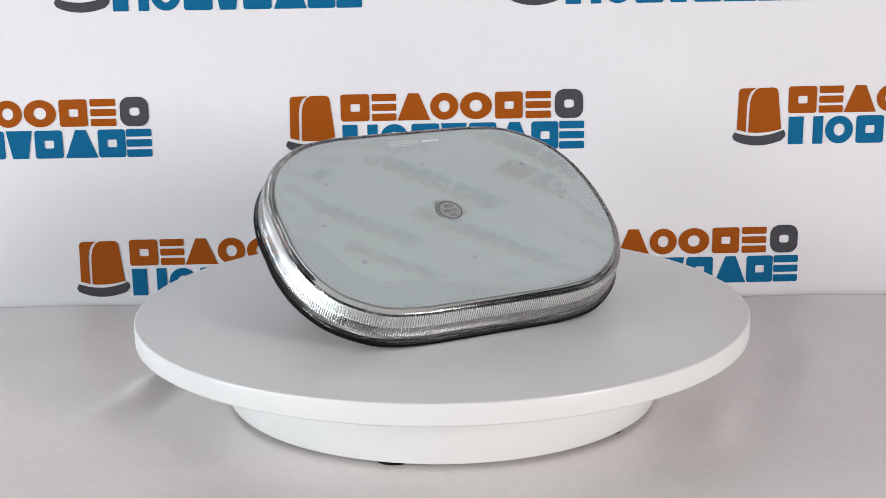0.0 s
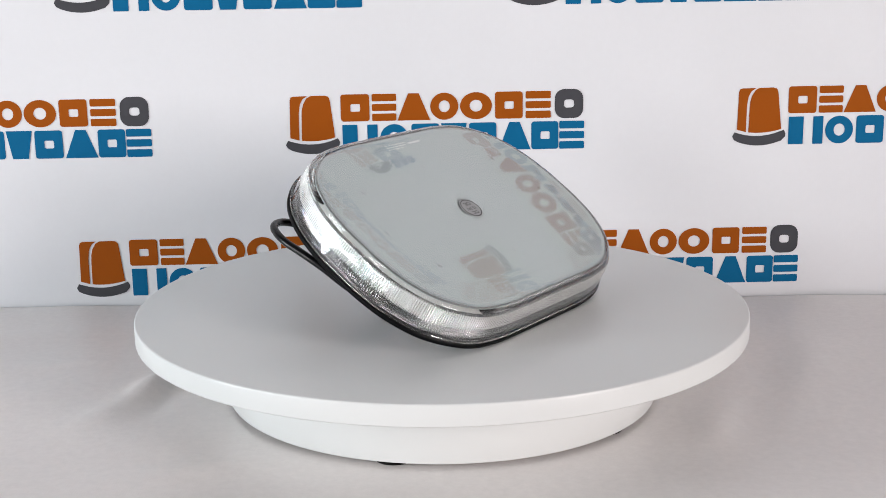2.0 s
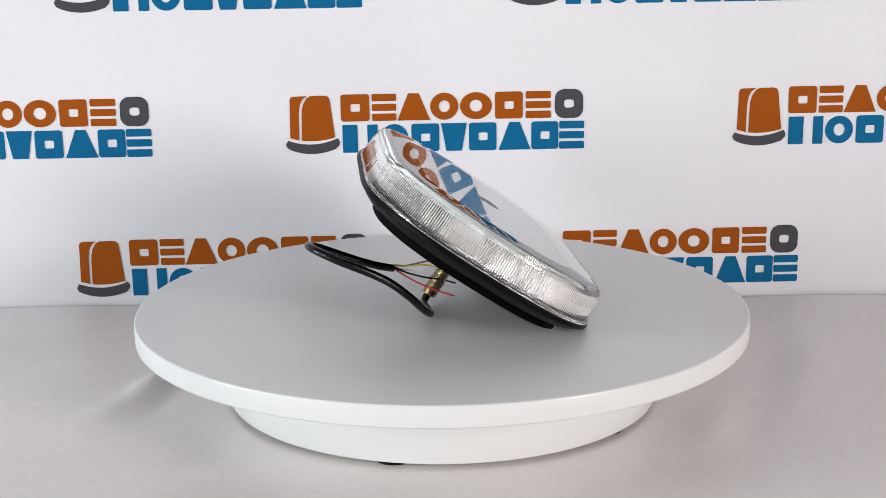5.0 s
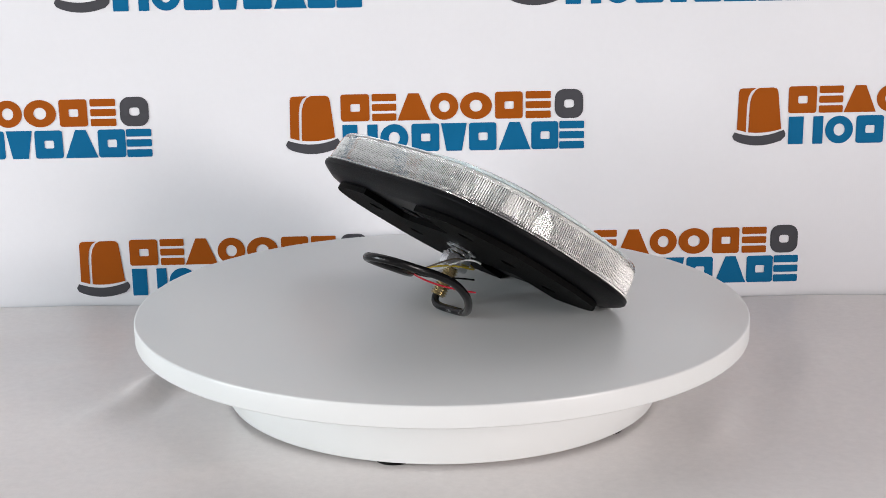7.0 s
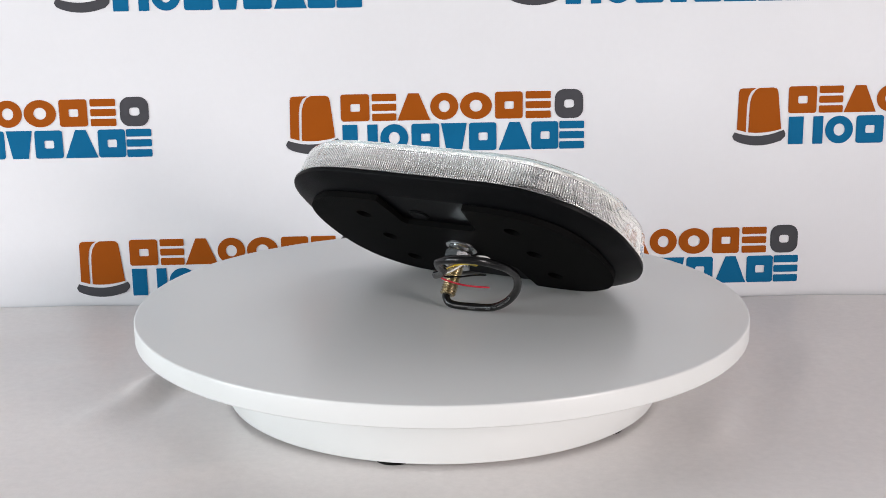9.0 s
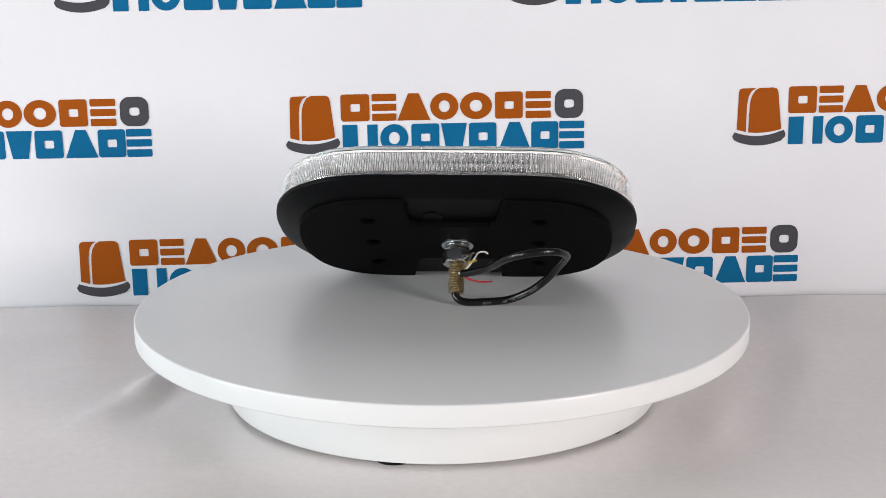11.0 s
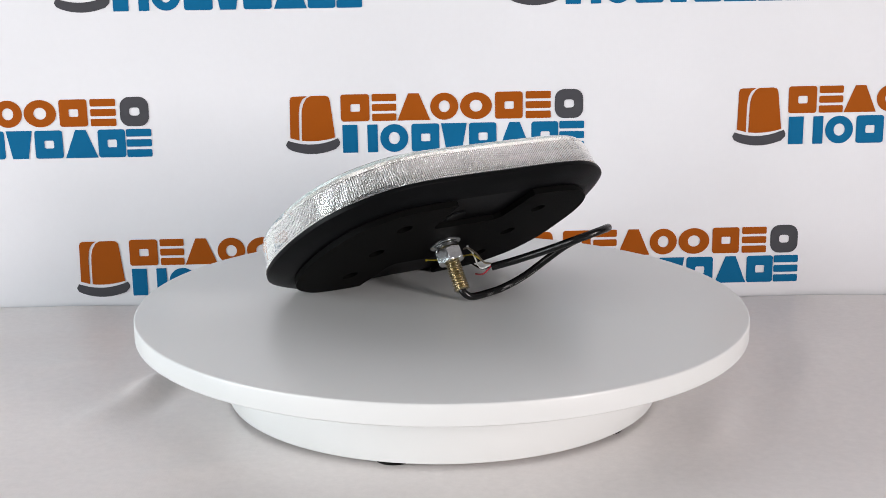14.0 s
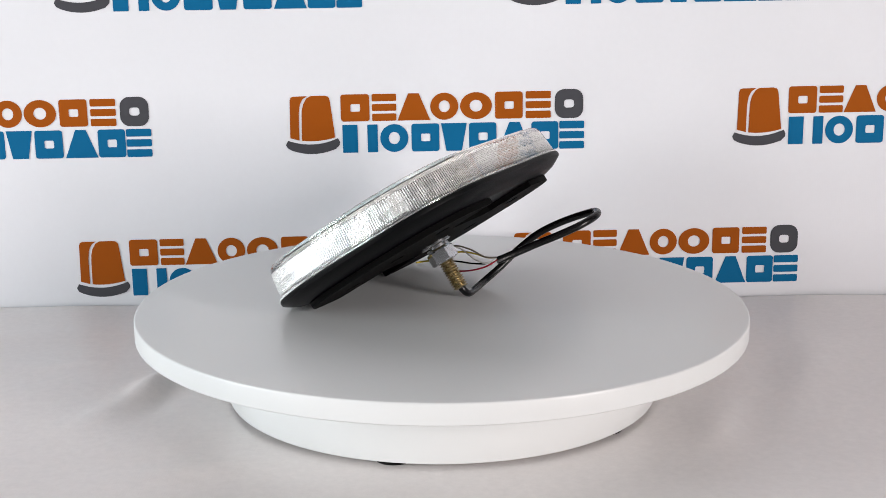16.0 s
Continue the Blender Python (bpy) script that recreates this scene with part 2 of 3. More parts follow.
# start, end, shape of each block in the two lines
LINE_1 = ((0, .0230, "slot"), (.0251, .0446, "bars"), (.0454, .0718, "wedge"), (.0721, .0946, "ring"), (.0961, .1217, "ring"), (.1243, .1466, "slot"), (.1490, .1693, "bars"))
LINE_2 = ((.0009, .0193, "slab"), (.0210, .0292, "bar"), (.0312, .0539, "ring"), (.0565, .0790, "slot"), (.0805, .1013, "funnel"), (.1031, .1253, "slot"), (.1270, .1530, "wedge"), (.1536, .1755, "slot"), (.1763, .1965, "bars"))


def build_marks():
    shared = []
    for line, y, h, mat in ((LINE_1, 0.0, 0.0218, M_ORANGE), (LINE_2, -0.0246, 0.0226, M_BLUE)):
        for a, b, kind in line:
            shared.append((a, y, block_mesh(b - a, h, kind, mat)))
    shared.append((.1727, 0.0012, block_mesh(.0228, .0235, "soft", M_GREY)))
    # the lamp mark: a dome in two panes over a curved foot
    flat = lambda pts, mat: finish("print_block", plate(bmesh.new(), pts, .0002, .0005), mat)
    arc = lambda x0, x1, y0, y1, sag: [(x0 + (x1 - x0) * k / 12, y0 + (y1 - y0) * k / 12 - sag * (1 - (2 * k / 12 - 1) ** 2)) for k in range(13)]
    shared.append((0, 0, flat([(-.0413, -.0345), (-.0340, -.0365), (-.0338, -.0150), (-.0328, -.0080), (-.0306, -.0034), (-.0268, -.0008), (-.0380, -.0010), (-.0398, -.0018), (-.0406, -.0040)], M_ORANGE)))
    shared.append((0, 0, flat(arc(-.0320, -.0052, -.0368, -.0345, .0014) + [(-.0084, -.0058), (-.0090, -.0028), (-.0104, -.0012), (-.0130, -.0006), (-.0240, -.0008), (-.0272, -.0026), (-.0300, -.0072), (-.0312, -.0120), (-.0316, -.0170)], M_ORANGE)))
    shared.append((0, 0, flat(arc(-.0432, -.0030, -.0366, -.0352, .0040) + [(-.0014, -.0380), (-.0018, -.0408), (-.0050, -.0440)] + arc(-.0400, -.0080, -.0448, -.0450, .0028)[::-1] + [(-.0434, -.0430), (-.0450, -.0400)], M_GREY)))
    pitch, rise, lean = 0.3568, 0.1158, Matrix.Rotation(0.0073, 4, "Z")
    stray = {(0, -1): 0.0051, (0, 0): -0.0026, (0, 1): 0.0032}     # the print is not quite even
    for row in range(-1, 9):
        for col in range(-3, 4):
            u = col * pitch + (-0.1795 if row % 2 else 0) + stray.get((row, col), 0)
            v = row * rise
            if not -1.05 < u < 0.95:
                continue
            for dx, dy, me in shared:
                ob = new("print_block", me)
                ob.parent = banner
                ob.matrix_basis = Matrix.Translation((-0.0780, 0.1119, 0)) @ lean @ Matrix.Translation(((u + dx) * PRINT, (v + dy) * PRINT, 0)) @ Matrix.Diagonal((PRINT, PRINT, 1, 1))


build_marks()


# ---------------------------------------------------------------- table and cloth
def build_table():
    table = tagged(new("table"), "grey laminate table hidden under a satin cloth", "table")
    table.location = (0, -0.35, 0)
    part("tabletop", box(bmesh.new(), -0.9, 0.9, -0.4, 0.55, TABLE - 0.032, TABLE - 0.004, 0.003), M_WOOD, table)
    for x in (-0.84, 0.84):
        for y in (-0.34, 0.5):
            part("leg", box(bmesh.new(), x - 0.025, x + 0.025, y - 0.025, y + 0.025, 0, TABLE - 0.033, 0.003), M_WOOD, table)


def fold(x, y, cx, cy, angle, length, width, height):
    c, s = math.cos(radians(angle)), math.sin(radians(angle))
    a, b = (x - cx) * c + (y - cy) * s, -(x - cx) * s + (y - cy) * c
    return height * math.exp(-(a / length) ** 2 - (b / width) ** 2)


FOLDS = ((-0.198, 0.006, 74, .024, .010, .0042), (-0.182, -0.014, 72, .034, .013, -.0030), (-0.216, -0.045, 66, .03, .013, .0016), (-0.286, 0.052, 12, .012, .004, .0009), (-0.272, 0.047, 30, .022, .006, .0012), (-0.262, 0.060, -8, .02, .006, .0009),
         (0.168, -0.078, 70, .035, .014, .0020), (0.195, -0.060, 70, .05, .018, -.0014), (0.243, -0.061, 0, .010, .004, .0007), (0.262, 0.035, 62, .07, .025, .0016), (0.225, 0.02, 80, .05, .018, -.0012),
         (-0.30, 0.13, 15, .08, .02, .0014), (-0.33, -0.03, 20, .08, .025, .0014), (0.1, -0.31, 8, .12, .03, .0010), (-0.14, -0.14, 25, .05, .016, .0012), (-0.2, -0.25, -10, .1, .03, .0010), (0.0, -0.165, 4, .06, .012, .0010))


def build_cloth():
    bm = bmesh.new()
    nx, ny = 320, 180
    x0, x1, y0, y1 = -0.95, 0.95, -0.80, 0.2155
    top = []
    for j in range(ny + 1):
        row = []
        for i in range(nx + 1):
            x, y = x0 + (x1 - x0) * i / nx, y0 + (y1 - y0) * j / ny
            z = 0.0022 * noise.noise((x * 6, y * 8, 0.3)) + 0.0006 * noise.noise((x * 18, y * 14, 1.7))
            z += 1.5 * sum(fold(x, y, *f) for f in FOLDS)
            keep = min(1.0, max(0.0, (math.hypot(x, y) - 0.145) / 0.05))
            row.append(bm.verts.new((x, y + (x * BANNER_TURN if j == ny else 0), TABLE + z * keep)))
        top.append(row)
    for j in range(ny):
        for i in range(nx):
            bm.faces.new((top[j][i], top[j][i + 1], top[j + 1][i + 1], top[j + 1][i]))
    # the overhang at the front and the sides
    for edge, out in ((top[0], (0, -1)), ([r[0] for r in top], (-1, 0)), ([r[-1] for r in top], (1, 0))):
        last = edge
        for k in range(1, 9):
            ring = [bm.verts.new((v.co.x + out[0] * (0.01 + 0.012 * math.sin(i * 0.5) * k / 8), v.co.y + out[1] * (0.01 + 0.012 * math.sin(i * 0.5) * k / 8), TABLE - 0.05 * k)) for i, v in enumerate(edge)]
            join_rings(bm, [last, ring], close=False)
            last = ring
    ob = tagged(part("tablecloth", bm, M_CLOTH, None, "silver grey satin cloth with soft creases on the table", None, 60), category="tablecloth")
    return ob


build_table()
build_cloth()

# ---------------------------------------------------------------- the turntable
BASE_Z = -0.0573
turntable = tagged(new("turntable"), "white round motorised display turntable on a grey cloth", "turntable")
turntable.location = (0, 0, TABLE)
R = 0.2


def build_turntable():
    up = TOP - TABLE
    b = 0.0012
    arc = [(R - b + b * math.sin(radians(a)), -b + b * math.cos(radians(a))) for a in (0, 22, 45, 68, 90)]
    t = 0.0131
    low = [(R - b + b * math.cos(radians(a)), -t + b - b * math.sin(radians(a))) for a in (0, 30, 60, 90)]
    disc = part("disc", lathe(bmesh.new(), [(0, 0), (0.1, 0)] + arc + low + [(0.16, -t), (0, -t)], 192), M_DISC, turntable, "", Matrix.Translation((0, 0, up)), 40)
    part("base", lathe(bmesh.new(), [(0, -t - 0.001), (0.138, -t - 0.001), (0.1412, -t - 0.002), (0.1420, -t - 0.004), (0.1420, BASE_Z + 0.0002), (0.1416, BASE_Z - 0.0003), (0, BASE_Z)], 160), M_DISC, turntable, "", Matrix.Translation((0, 0, up)), 40)
    foot = finish("foot", lathe(bmesh.new(), [(0, 0), (0.0115, 0), (0.0125, 0.001), (0.0125, up + BASE_Z - 0.0005), (0, up + BASE_Z - 0.0005)], 32), M_RUBBER, 40)
    for a in (-103, -39, 17, 77, 137, 197):
        ob = new("foot", foot)
        ob.parent = turntable
        ob.location = (0.1268 * math.cos(radians(a)), 0.1268 * math.sin(radians(a)), 0)
    part("spindle", lathe(bmesh.new(), [(0, -t - 0.0008), (0.05, -t - 0.0008), (0.05, -t + 0.0002), (0, -t + 0.0002)], 48), M_RUBBER, turntable, "", Matrix.Translation((0, 0, up)))
    return disc


disc = build_turntable()

# ---------------------------------------------------------------- the warning light
beacon = tagged(new("warning_light"), "clear oblong LED warning light with black base, leaning on its bolt", "warning light")
beacon.location = (0, 0, TOP)
TILT = pose(-0.00387, -0.01241, 0.0375, 33.707, -0.289, 27.303)     # the light's own axes at the start: x long, z out of its face

QUARTER = ((115.5, 0), (114.6, 17), (110.4, 36.6), (100.7, 55), (86.5, 67.6), (70.8, 75.3), (49.5, 78.5), (24.7, 79))     # millimetres


def outline(grow=0.0, n=240):
    """The light's plan, evenly stepped, moved outwards by grow metres."""
    q = [(x / 1000, y / 1000) for x, y in QUARTER]
    half = q + [(0, 0.079)] + [(-x, y) for x, y in q[:0:-1]] + [(-0.115, 0)]
    full = half + [(x, -y) for x, y in half[-2:0:-1]]
    p = [Vector(v) for v in full]
    fine = []
    for i in range(len(p)):
        a, b, c, d = p[i - 1], p[i], p[(i + 1) % len(p)], p[(i + 2) % len(p)]
        for k in range(16):
            t = k / 16
            fine.append(0.5 * (2 * b + (c - a) * t + (2 * a - 5 * b + 4 * c - d) * t * t + (3 * b - a - 3 * c + d) * t ** 3))
    run = [0.0]
    for i in range(len(fine)):
        run.append(run[-1] + (fine[(i + 1) % len(fine)] - fine[i]).length)
    out, i = [], 0
    for k in range(n):
        s = run[-1] * k / n
        while run[i + 1] < s:
            i += 1
        a, b = fine[i], fine[(i + 1) % len(fine)]
        out.append(a.lerp(b, (s - run[i]) / max(1e-9, run[i + 1] - run[i])))
    res = []
    for k in range(n):
        d = (out[(k + 1) % n] - out[k - 1]).normalized()
        res.append((out[k].x + d.y * grow, out[k].y - d.x * grow))
    return res


def stack(bm, levels, n=240, cap=True):
    """Rings of the plan, (grow, z) each, joined to a closed body."""
    rings = [[bm.verts.new((x, y, z)) for x, y in outline(g, n)] for g, z in levels]
    join_rings(bm, rings)
    if cap:
        bm.faces.new(rings[0])
        bm.faces.new(rings[-1])
    return bm


H_TOP = 0.0364
H_FLANGE = 0.0133
AXIS = TILT @ pose(-0.0010, -0.0010, -0.0006)     # the bolt stands a little off the middle


def build_body():
    part("base", stack(bmesh.new(), [(-0.013, 0.0035), (-0.0115, 0.0036), (-0.0105, 0.0040), (-0.0040, 0.0058), (-0.0002, 0.0079), (0.0028, 0.0098), (0.0035, 0.0104), (0.0037, 0.0112), (0.0036, 0.0127), (0.0030, H_FLANGE), (-0.0040, H_FLANGE), (-0.0052, 0.0156), (-0.0110, 0.0158)]),
         M_BASE, beacon, "black moulded plastic base with a rounded flange", TILT, 35)


build_body()


def build_lens():
    """The clear cover: a smooth outside, and inside it fine upright ribs in low steps, all one shell."""
    bm = bmesh.new()
    ribs, per = 430, 4
    n = ribs * per
    at = lambda g, z: [bm.verts.new((x, y, z)) for x, y in outline(g, n)]
    outer = [at(g, z) for g, z in ((0.0029, H_FLANGE + 0.0002), (0.0031, H_FLANGE + 0.0011), (0.0027, H_FLANGE + 0.0016), (0.0020, H_FLANGE + 0.0019), (0.0012, 0.0240), (0.0004, 0.0300),
                                    (-0.0002, 0.0321), (-0.0011, 0.0338), (-0.0026, 0.0350), (-0.0050, 0.0357), (-0.0082, 0.0360), (-0.0086, 0.03602), (-0.0250, H_TOP))]
    inner = []
    levels = [H_FLANGE + 0.0008]
    for high in (0.0030, 0.0065, 0.0065):
        levels += [levels[-1] + high - 0.0004, levels[-1] + high]
    for j, z in enumerate(levels):
        g = -0.0006 - 0.0022 * (z - 0.014) / 0.017
        o, i = outline(g, n), outline(g - 0.0008, n)
        low = 0.35 if j % 2 == 0 and j else 1.0
        ring = []
        for k in range(n):
            ring.append(bm.verts.new((*Vector(i[k]).lerp(Vector(o[k]), low * (0.5 - 0.5 * math.cos(2 * math.pi * k / per))), z)))
        inner.append(ring)
    for g, z in ((-0.0030, 0.0322), (-0.0034, 0.0332), (-0.0042, 0.0343)):
        inner.append(at(g, z))
    inner.append(at(-0.0054, 0.0348))
    join_rings(bm, outer)
    join_rings(bm, inner)
    join_rings(bm, [outer[0], inner[0]])
    bm.faces.new(outer[-1])
    bm.faces.new(inner[-1])
    ribbed = {v for ring in inner[:-4] for v in ring}
    for f in bm.faces:
        f.material_index = int(all(v in ribbed for v in f.verts))
    me = finish("lens", bm, M_LENS, 24)
    me.materials.append(M_PRISM)
    lens = new("lens", me)
    lens.parent, lens.matrix_basis = beacon, TILT
    tagged(lens, "clear polycarbonate cover with fine upright prisms inside")
    lens.visible_shadow = False


build_lens()


def build_reflector():
    """A bright ring of narrow upright flutes in three low tiers behind the cover."""
    bm = bmesh.new()
    n = 860
    rings = []
    for g, z, deep in ((-0.0105, 0.0159, 0), (-0.0092, 0.0168, 0.0005), (-0.0087, 0.0170, 0.0005), (-0.0087, 0.0236, 0.0005), (-0.0082, 0.0238, 0.0005), (-0.0082, 0.0310, 0.0005), (-0.0080, 0.0324, 0)):
        o, i = outline(g, n), outline(g - deep, n)
        rings.append([bm.verts.new((*(o[k] if k % 2 else i[k]), z)) for k in range(n)])
    join_rings(bm, rings)
    bm.faces.new(rings[0])
    bm.faces.new(rings[-1])
    part("reflector", bm, M_CORE, beacon, "silver inner reflector ring behind the prisms", TILT, 20)


build_reflector()


def build_panel():
    part("face_panel", stack(bmesh.new(), [(-0.0052, 0.0328), (-0.0050, 0.0342), (-0.0053, 0.0345)]), M_PANEL, beacon, "pale grey-green translucent face panel", TILT)


build_panel()
part("seal", stack(bmesh.new(), [(-0.0060, 0.03458), (-0.0058, 0.03472), (-0.0051, 0.03468), (-0.0048, 0.0343), (-0.0050, 0.0339)], cap=False), M_BOSS, beacon, "thin dark seal round the face panel", TILT)


def write(text, size, material, parent, m, name="lettering"):
    cu = bpy.data.curves.new(name, "FONT")
    cu.body, cu.size, cu.align_x, cu.align_y, cu.extrude, cu.resolution_u = text, size, "CENTER", "CENTER", 0.00003, 3
    tmp = new("tmp", cu)
    dg = bpy.context.evaluated_depsgraph_get()
    me = bpy.data.meshes.new_from_object(tmp.evaluated_get(dg))
    bpy.data.objects.remove(tmp)
    bpy.data.curves.remove(cu)
    me.materials.clear()
    me.materials.append(material)
    ob = new(name, me)
    ob.parent, ob.matrix_basis = parent, m
    return ob


def build_face_details():
    # moulded dimples round the face
    dimple = finish("dimple", lathe(bmesh.new(), [(0, 0.00028), (0.0009, 0.00022), (0.0016, 0)], 16), M_DIMPLE, 60)
    for x, y in ((-71.2, -32.9), (70.6, -32.7), (-71.3, 34.6), (70.8, 35.2), (-84.6, 0.2), (84, 0), (0.1, -40.5), (-0.5, 43.2)):
        ob = new("dimple", dimple)
        ob.parent = beacon
        ob.matrix_basis = TILT @ Matrix.Translation((x / 1000, y / 1000, 0.0345))
    at = TILT @ Matrix.Translation((0.0004, -0.0004, H_TOP))
    sticker = part("sticker", lathe(bmesh.new(), [(0, 0.00012), (0.0082, 0.00012), (0.0085, 0), (0, 0)], 64), M_STICKER, beacon, "round silver-grey rating label", at)
    circle = lambda r: [(r * math.cos(2 * math.pi * k / 64), r * math.sin(2 * math.pi * k / 64)) for k in range(64)]
    part("label_ring", plate(bmesh.new(), circle(0.0078), 0.00013, 0.00019, circle(0.0072)), M_INK, sticker)
    turned = Matrix.Rotation(math.pi, 4, "Z")
    for text, y, size in (("DC", 0.0041, 0.0038), ("12-24V", 0.0003, 0.0034), ("OK", -0.0040, 0.0044)):
        write(text, size, M_INK, sticker, turned @ Matrix.Translation((0, y, 0.00018)))
    # small print that cannot be read: plain bars
    for x0, x1, y, mat, h in ((9, 21, 65.6, M_WHITE_INK, 1.5), (-15, 6, 67.0, M_WHITE_INK, 0.6), (-15, 6, 65.0, M_WHITE_INK, 0.7), (-15, 1, 63.0, M_WHITE_INK, 0.5),
                              # raised lettering, no ink: its shading is put into the bars' colour
                              (-31, 68, -60, M_RELIEF_SHADE, 2.2), (-28, 63, -68, M_RELIEF_SHADE, 2.0)):
        x = x0
        while x < x1:
            w = min(random.uniform(1.5, 4.5), x1 - x)
            part("print_bar", box(bmesh.new(), x / 1000, (x + w) / 1000, (y - h / 2) / 1000, (y + h / 2) / 1000, 0.03452, 0.03458), mat, beacon, "", TILT)
            x += w + 0.9


build_face_details()


def pad_outline():
    pts = []
    for x, y in outline(-0.0125, 200):
        pts.append((x, y))
    out = []
    for s in (1, -1):
        side = [q for q in pts if (q[1] > 0) == (s > 0) and abs(q[0]) > 0.0325]
        side.sort(key=lambda q: -s * q[0])
        first = [q for q in side if q[0] * s > 0]
        last = [q for q in side if q[0] * s < 0]
        edge = 0.0660
        floor_y = 0.0295
        out += first + [(s * 0.0300, s * edge), (s * 0.0285, s * (floor_y + 0.003)), (s * 0.0255, s * floor_y), (-s * 0.0230, s * floor_y), (-s * 0.0270, s * (floor_y + 0.004)), (-s * 0.0320, s * edge)] + last
    return out


def build_underside():
    bm = bmesh.new()
    loops = [pad_outline()]
    for x in (-0.0548, 0.0548):
        for y in (-0.038, 0, 0.038):
            loops.append([(x + 0.0054 * math.cos(2 * math.pi * k / 24), y + 0.0054 * math.sin(2 * math.pi * k / 24)) for k in range(24)])
    rings, edges = [], []
    for pts in loops:
        ring = [bm.verts.new((x, y, 0)) for x, y in pts]
        edges += [bm.edges.new((ring[k], ring[(k + 1) % len(ring)])) for k in range(len(ring))]
        rings.append(ring)
    faces = [f for f in bmesh.ops.triangle_fill(bm, edges=edges, use_beauty=True)["geom"] if isinstance(f, bmesh.types.BMFace)]
    up = {v: bm.verts.new((v.co.x, v.co.y, 0.0038)) for ring in rings for v in ring}
    for f in faces:
        bm.faces.new([up[v] for v in reversed(f.verts)])
    for ring in rings:
        join_rings(bm, [ring, [up[v] for v in ring]])
    part("mounting_pad", bm, M_PAD, beacon, "black rubber mounting pad with notched edges", TILT @ pose(0, 0, -0.0006))
    part("plug", lathe(bmesh.new(), [(0, 0.0028), (0.0058, 0.0024), (0.0068, 0.0029), (0.0068, 0.0036)], 32), M_BASE, beacon, "round black plug", TILT @ Matrix.Translation((0.0133, 0.0385, 0)))
    # bolt, washers and nut on the light's axis
    pitch = 0.00175
    bm = bmesh.new()
    rings, steps = [], 32
    turns = 19
    per = 6
    for j in range(int(turns * per) + 1):
        ring = []
        for a in range(steps):
            ph = (j / per + a / steps) % 1
            rad = 0.0038 + 0.0017 * (1 - abs(2 * ph - 1))
            if j == 0:
                rad = 0.0041
            ring.append(bm.verts.new((rad * math.cos(2 * math.pi * a / steps), rad * math.sin(2 * math.pi * a / steps), -0.0350 + j * pitch / per)))
        rings.append(ring)
    join_rings(bm, rings)
    bm.faces.new(rings[0])
    part("threaded_bolt", bm, M_BRASS, beacon, "hollow yellow-plated threaded bolt", AXIS, 70)
    part("washer", lathe(bmesh.new(), [(0.0048, -0.0001), (0.0104, -0.0001), (0.0107, -0.0004), (0.0107, -0.0016), (0.0104, -0.0019), (0.0048, -0.0019)], 48), M_ZINC, beacon, "flat zinc washer", AXIS, 40)
    bm = bmesh.new()
    rings = []
    for a in range(46):
        ang = 2 * math.pi * a / 47
        zc = -0.0038 - 0.0012 * (a / 46 - 0.5)
        rings.append([bm.verts.new((rr * math.cos(ang), rr * math.sin(ang), zc + dz)) for rr, dz in ((0.0050, 0.0010), (0.0082, 0.0010), (0.0082, -0.0010), (0.0050, -0.0010))])
    join_rings(bm, rings)
    bm.faces.new(rings[0])
    bm.faces.new(rings[-1])
    part("spring_washer", bm, M_ZINC, beacon, "split zinc spring washer", AXIS, 40)
    bm = bmesh.new()
    hexa = []
    for z, rr, cut in ((-0.0056, 0.0086, 1), (-0.0064, 0.0098, 0), (-0.0138, 0.0098, 0), (-0.0147, 0.0086, 1)):
        ring = []
        for a in range(48):
            ang = 2 * math.pi * a / 48
            f = ang % (math.pi / 3) - math.pi / 6
            flat = 0.0085 / math.cos(f)
            ring.append(bm.verts.new((min(flat, rr) * math.cos(ang), min(flat, rr) * math.sin(ang), z)))
        hexa.append(ring)
    hole_top = [bm.verts.new((0.0051 * math.cos(2 * math.pi * a / 48), 0.0051 * math.sin(2 * math.pi * a / 48), -0.0147)) for a in range(48)]
    hole_bot = [bm.verts.new((0.0051 * math.cos(2 * math.pi * a / 48), 0.0051 * math.sin(2 * math.pi * a / 48), -0.0056)) for a in range(48)]
    join_rings(bm, [hole_bot] + hexa + [hole_top])
    part("nut", bm, M_ZINC, beacon, "zinc hexagon nut", AXIS @ Matrix.Rotation(radians(-10), 4, "Z"))


build_underside()

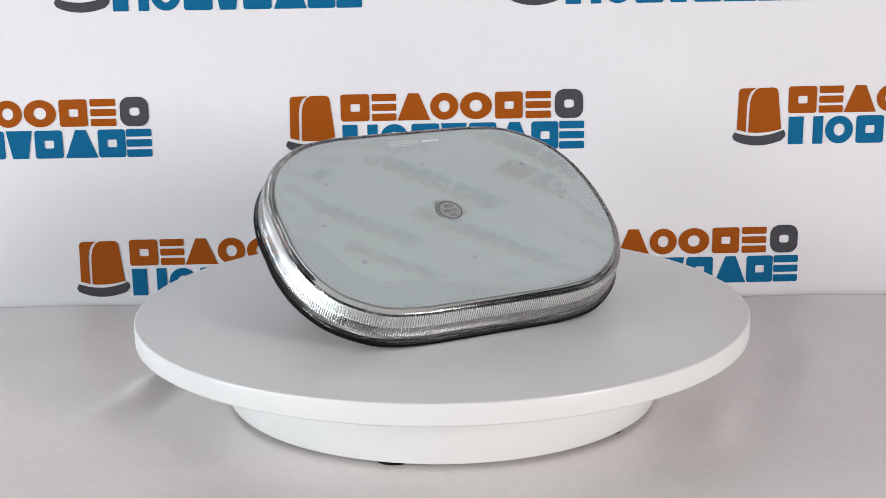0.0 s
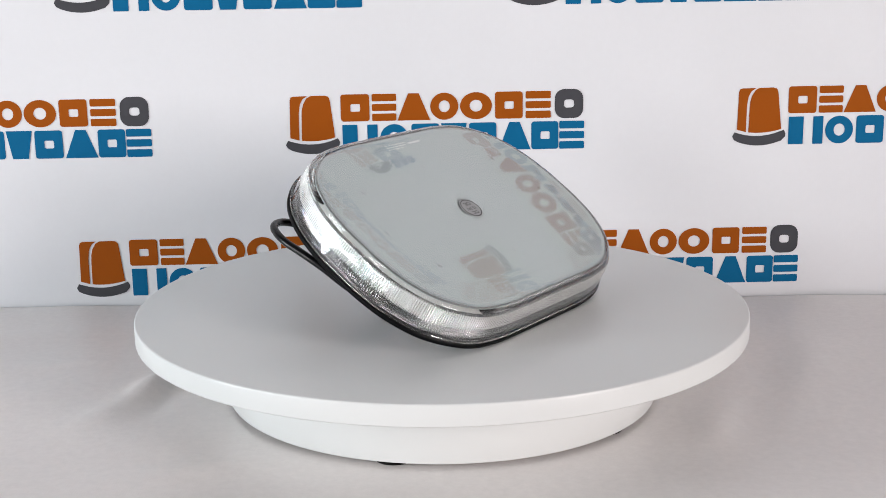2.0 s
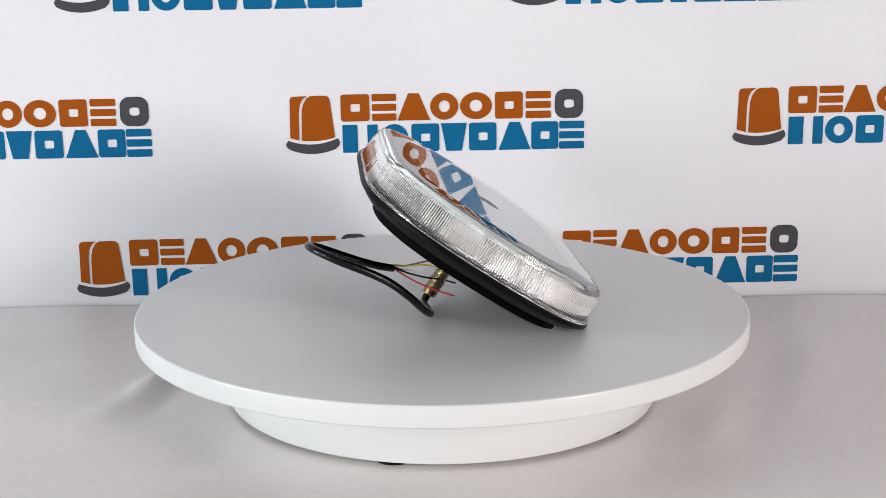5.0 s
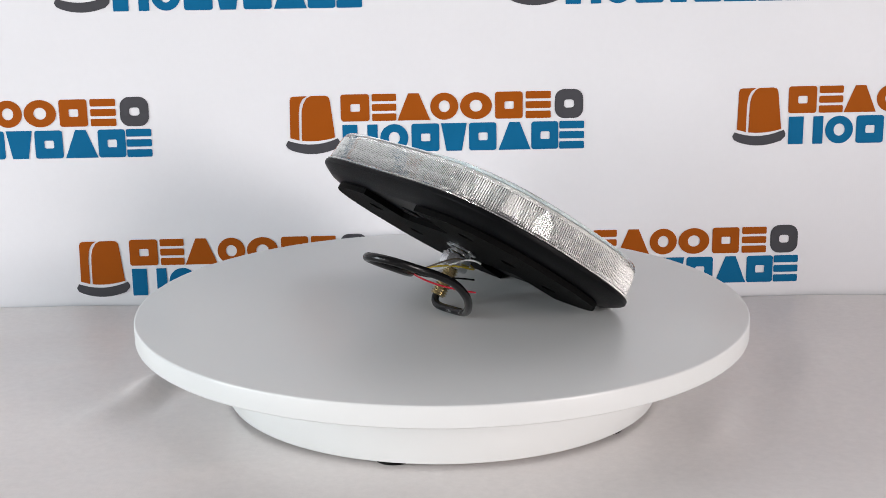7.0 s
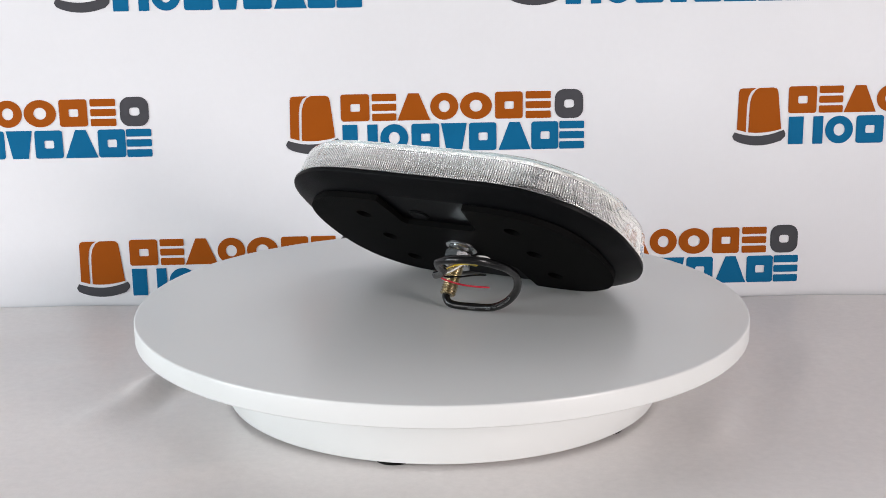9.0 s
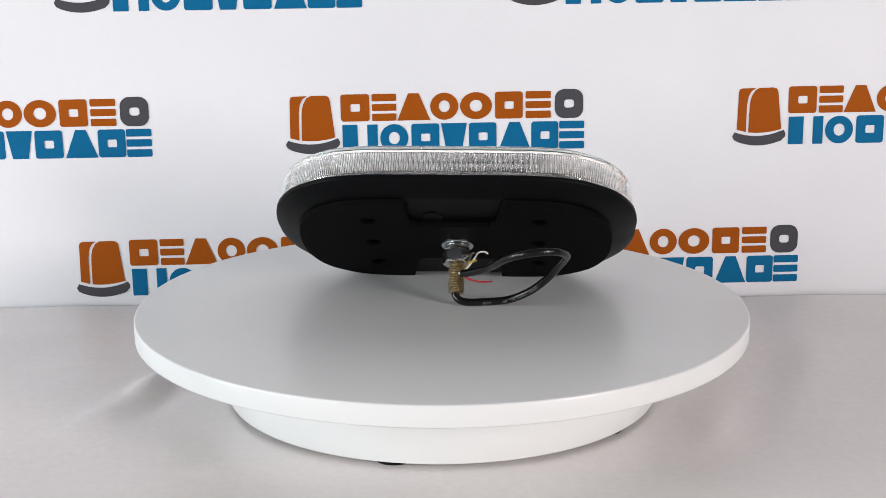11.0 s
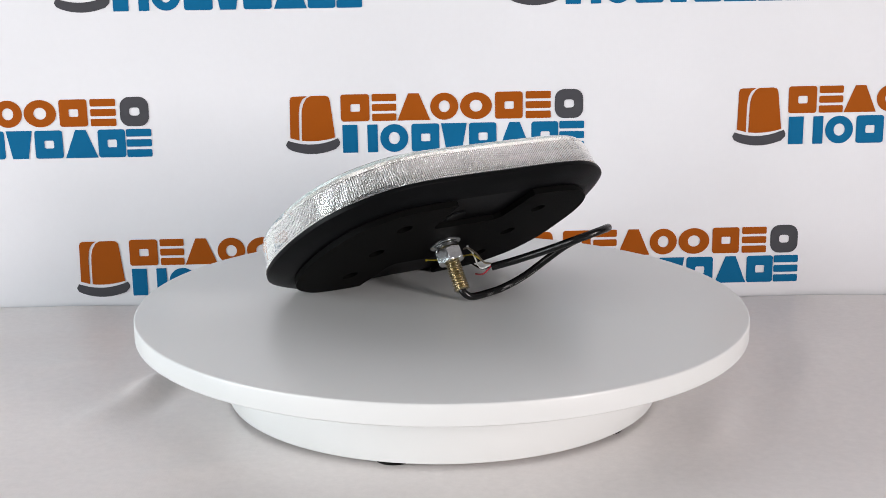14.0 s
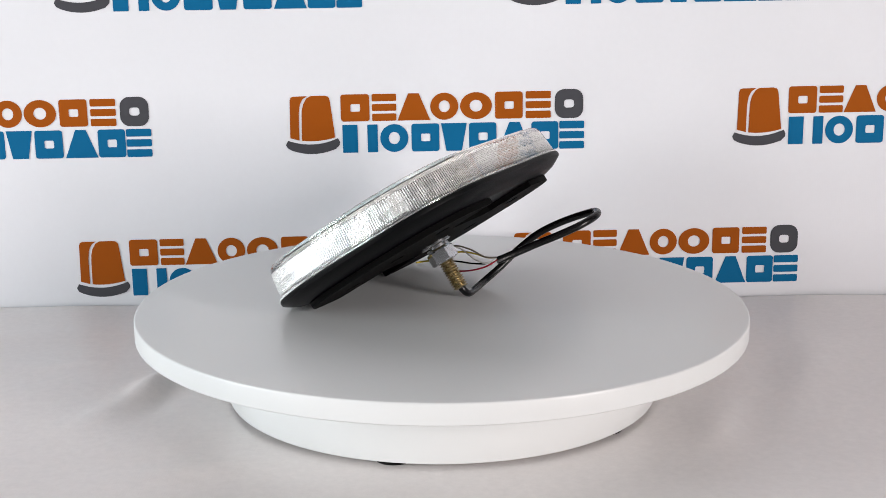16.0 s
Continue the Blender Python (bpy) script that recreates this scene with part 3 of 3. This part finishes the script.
# cable: out of the hollow bolt, round a loop and back, in the light's own axes (millimetres)
CABLE = ((-0.4, -0.6, -31.0), (-1.0, -0.4, -37.5), (-6.5, -0.8, -41.2), (-20.5, -2.0, -40.6), (-36.0, -1.1, -39.0), (-49.5, 8.0, -36.1), (-60.0, 20.6, -32.0), (-66.7, 37.0, -29.5), (-70.1, 53.2, -30.5),
         (-70.5, 70.2, -33.5), (-63.3, 84.3, -36.7), (-49.5, 88.4, -39.4), (-37.0, 81.6, -39.8), (-29.5, 67.1, -38.2), (-24.0, 51.9, -35.8), (-15.5, 39.3, -34.0), (-6.6, 29.6, -32.3))
WIRES = ((M_YELLOW, ((-7, 30.5, -30.4), (-7, 24, -27), (-9, 17, -21), (-13, 6, -14.5), (-13, -6, -11), (-6, -13.5, -9), (8, -16, -6))),
         (M_WHITE, ((-6.2, 30.5, -31), (-4, 23, -30), (-8, 15, -24), (-13, 8, -14), (-15, 2, -8), (-19, -2, -5.7), (-21, -6, -5.5))),
         (M_GREYWIRE, ((-6.6, 31, -30.6), (-7, 23, -26), (-10, 15, -17), (-11.5, 7, -10), (-12.5, 1, -8))),
         (M_RED, ((-6, 30.5, -31.6), (-8, 22, -32), (-13, 11, -30.5), (-18, 0, -27.5), (-24, -10.7, -23.5))),
         (M_SHEATH, ((-6.5, 30.5, -31.5), (-7, 21, -30), (-12, 10, -25.5), (-16, 1, -20.5), (-21, -7.3, -16.5))))


def build_cable():
    mm = lambda pts: [Vector(q) / 1000 for q in pts]
    cable = part("cable", tube(bmesh.new(), smooth_path(mm(CABLE), 12), 0.0025, 16), M_SHEATH, beacon, "black sheathed cable bent back in a loop", TILT, 60)
    run = smooth_path(mm(CABLE), 12)
    def on_cable(k, raised):
        d = (run[k + 1] - run[k]).normalized()
        out = Vector((0.1, 0.75, -0.65))
        out = (out - d * out.dot(d)).normalized()
        m = Matrix((d, out.cross(d), out)).transposed().to_4x4()
        m.translation = (run[k] + run[k + 1]) / 2 + out * raised
        return m

    write("300V", 0.0028, M_CABLE_INK, cable, on_cable(36, 0.00252))
    write("-40", 0.0028, M_CABLE_INK, cable, on_cable(45, 0.00252))
    for k in range(50, 66):
        if k % 7 != 3:
            part("print_bar", box(bmesh.new(), -0.0004, 0.0004, -0.0004, 0.0004, 0, 0.00006), M_CABLE_INK, cable, "", on_cable(k, 0.00249))
    for mat, pts in WIRES:
        part("wire", tube(bmesh.new(), smooth_path(mm(pts), 8), 0.0006, 8), mat, cable, mat.name.replace(" insulation", ""), None, 60)


build_cable()


def motions():
    turns = [(0.5 * k, TURN * 0.5 * k) for k in range(33)]
    walk(beacon, [(t, pose(0, 0, TOP, 0, 0, a)) for t, a in turns])
    walk(disc, [(t, pose(0, 0, TOP - TABLE, 0, 0, a) @ WOBBLE) for t, a in turns])


motions()
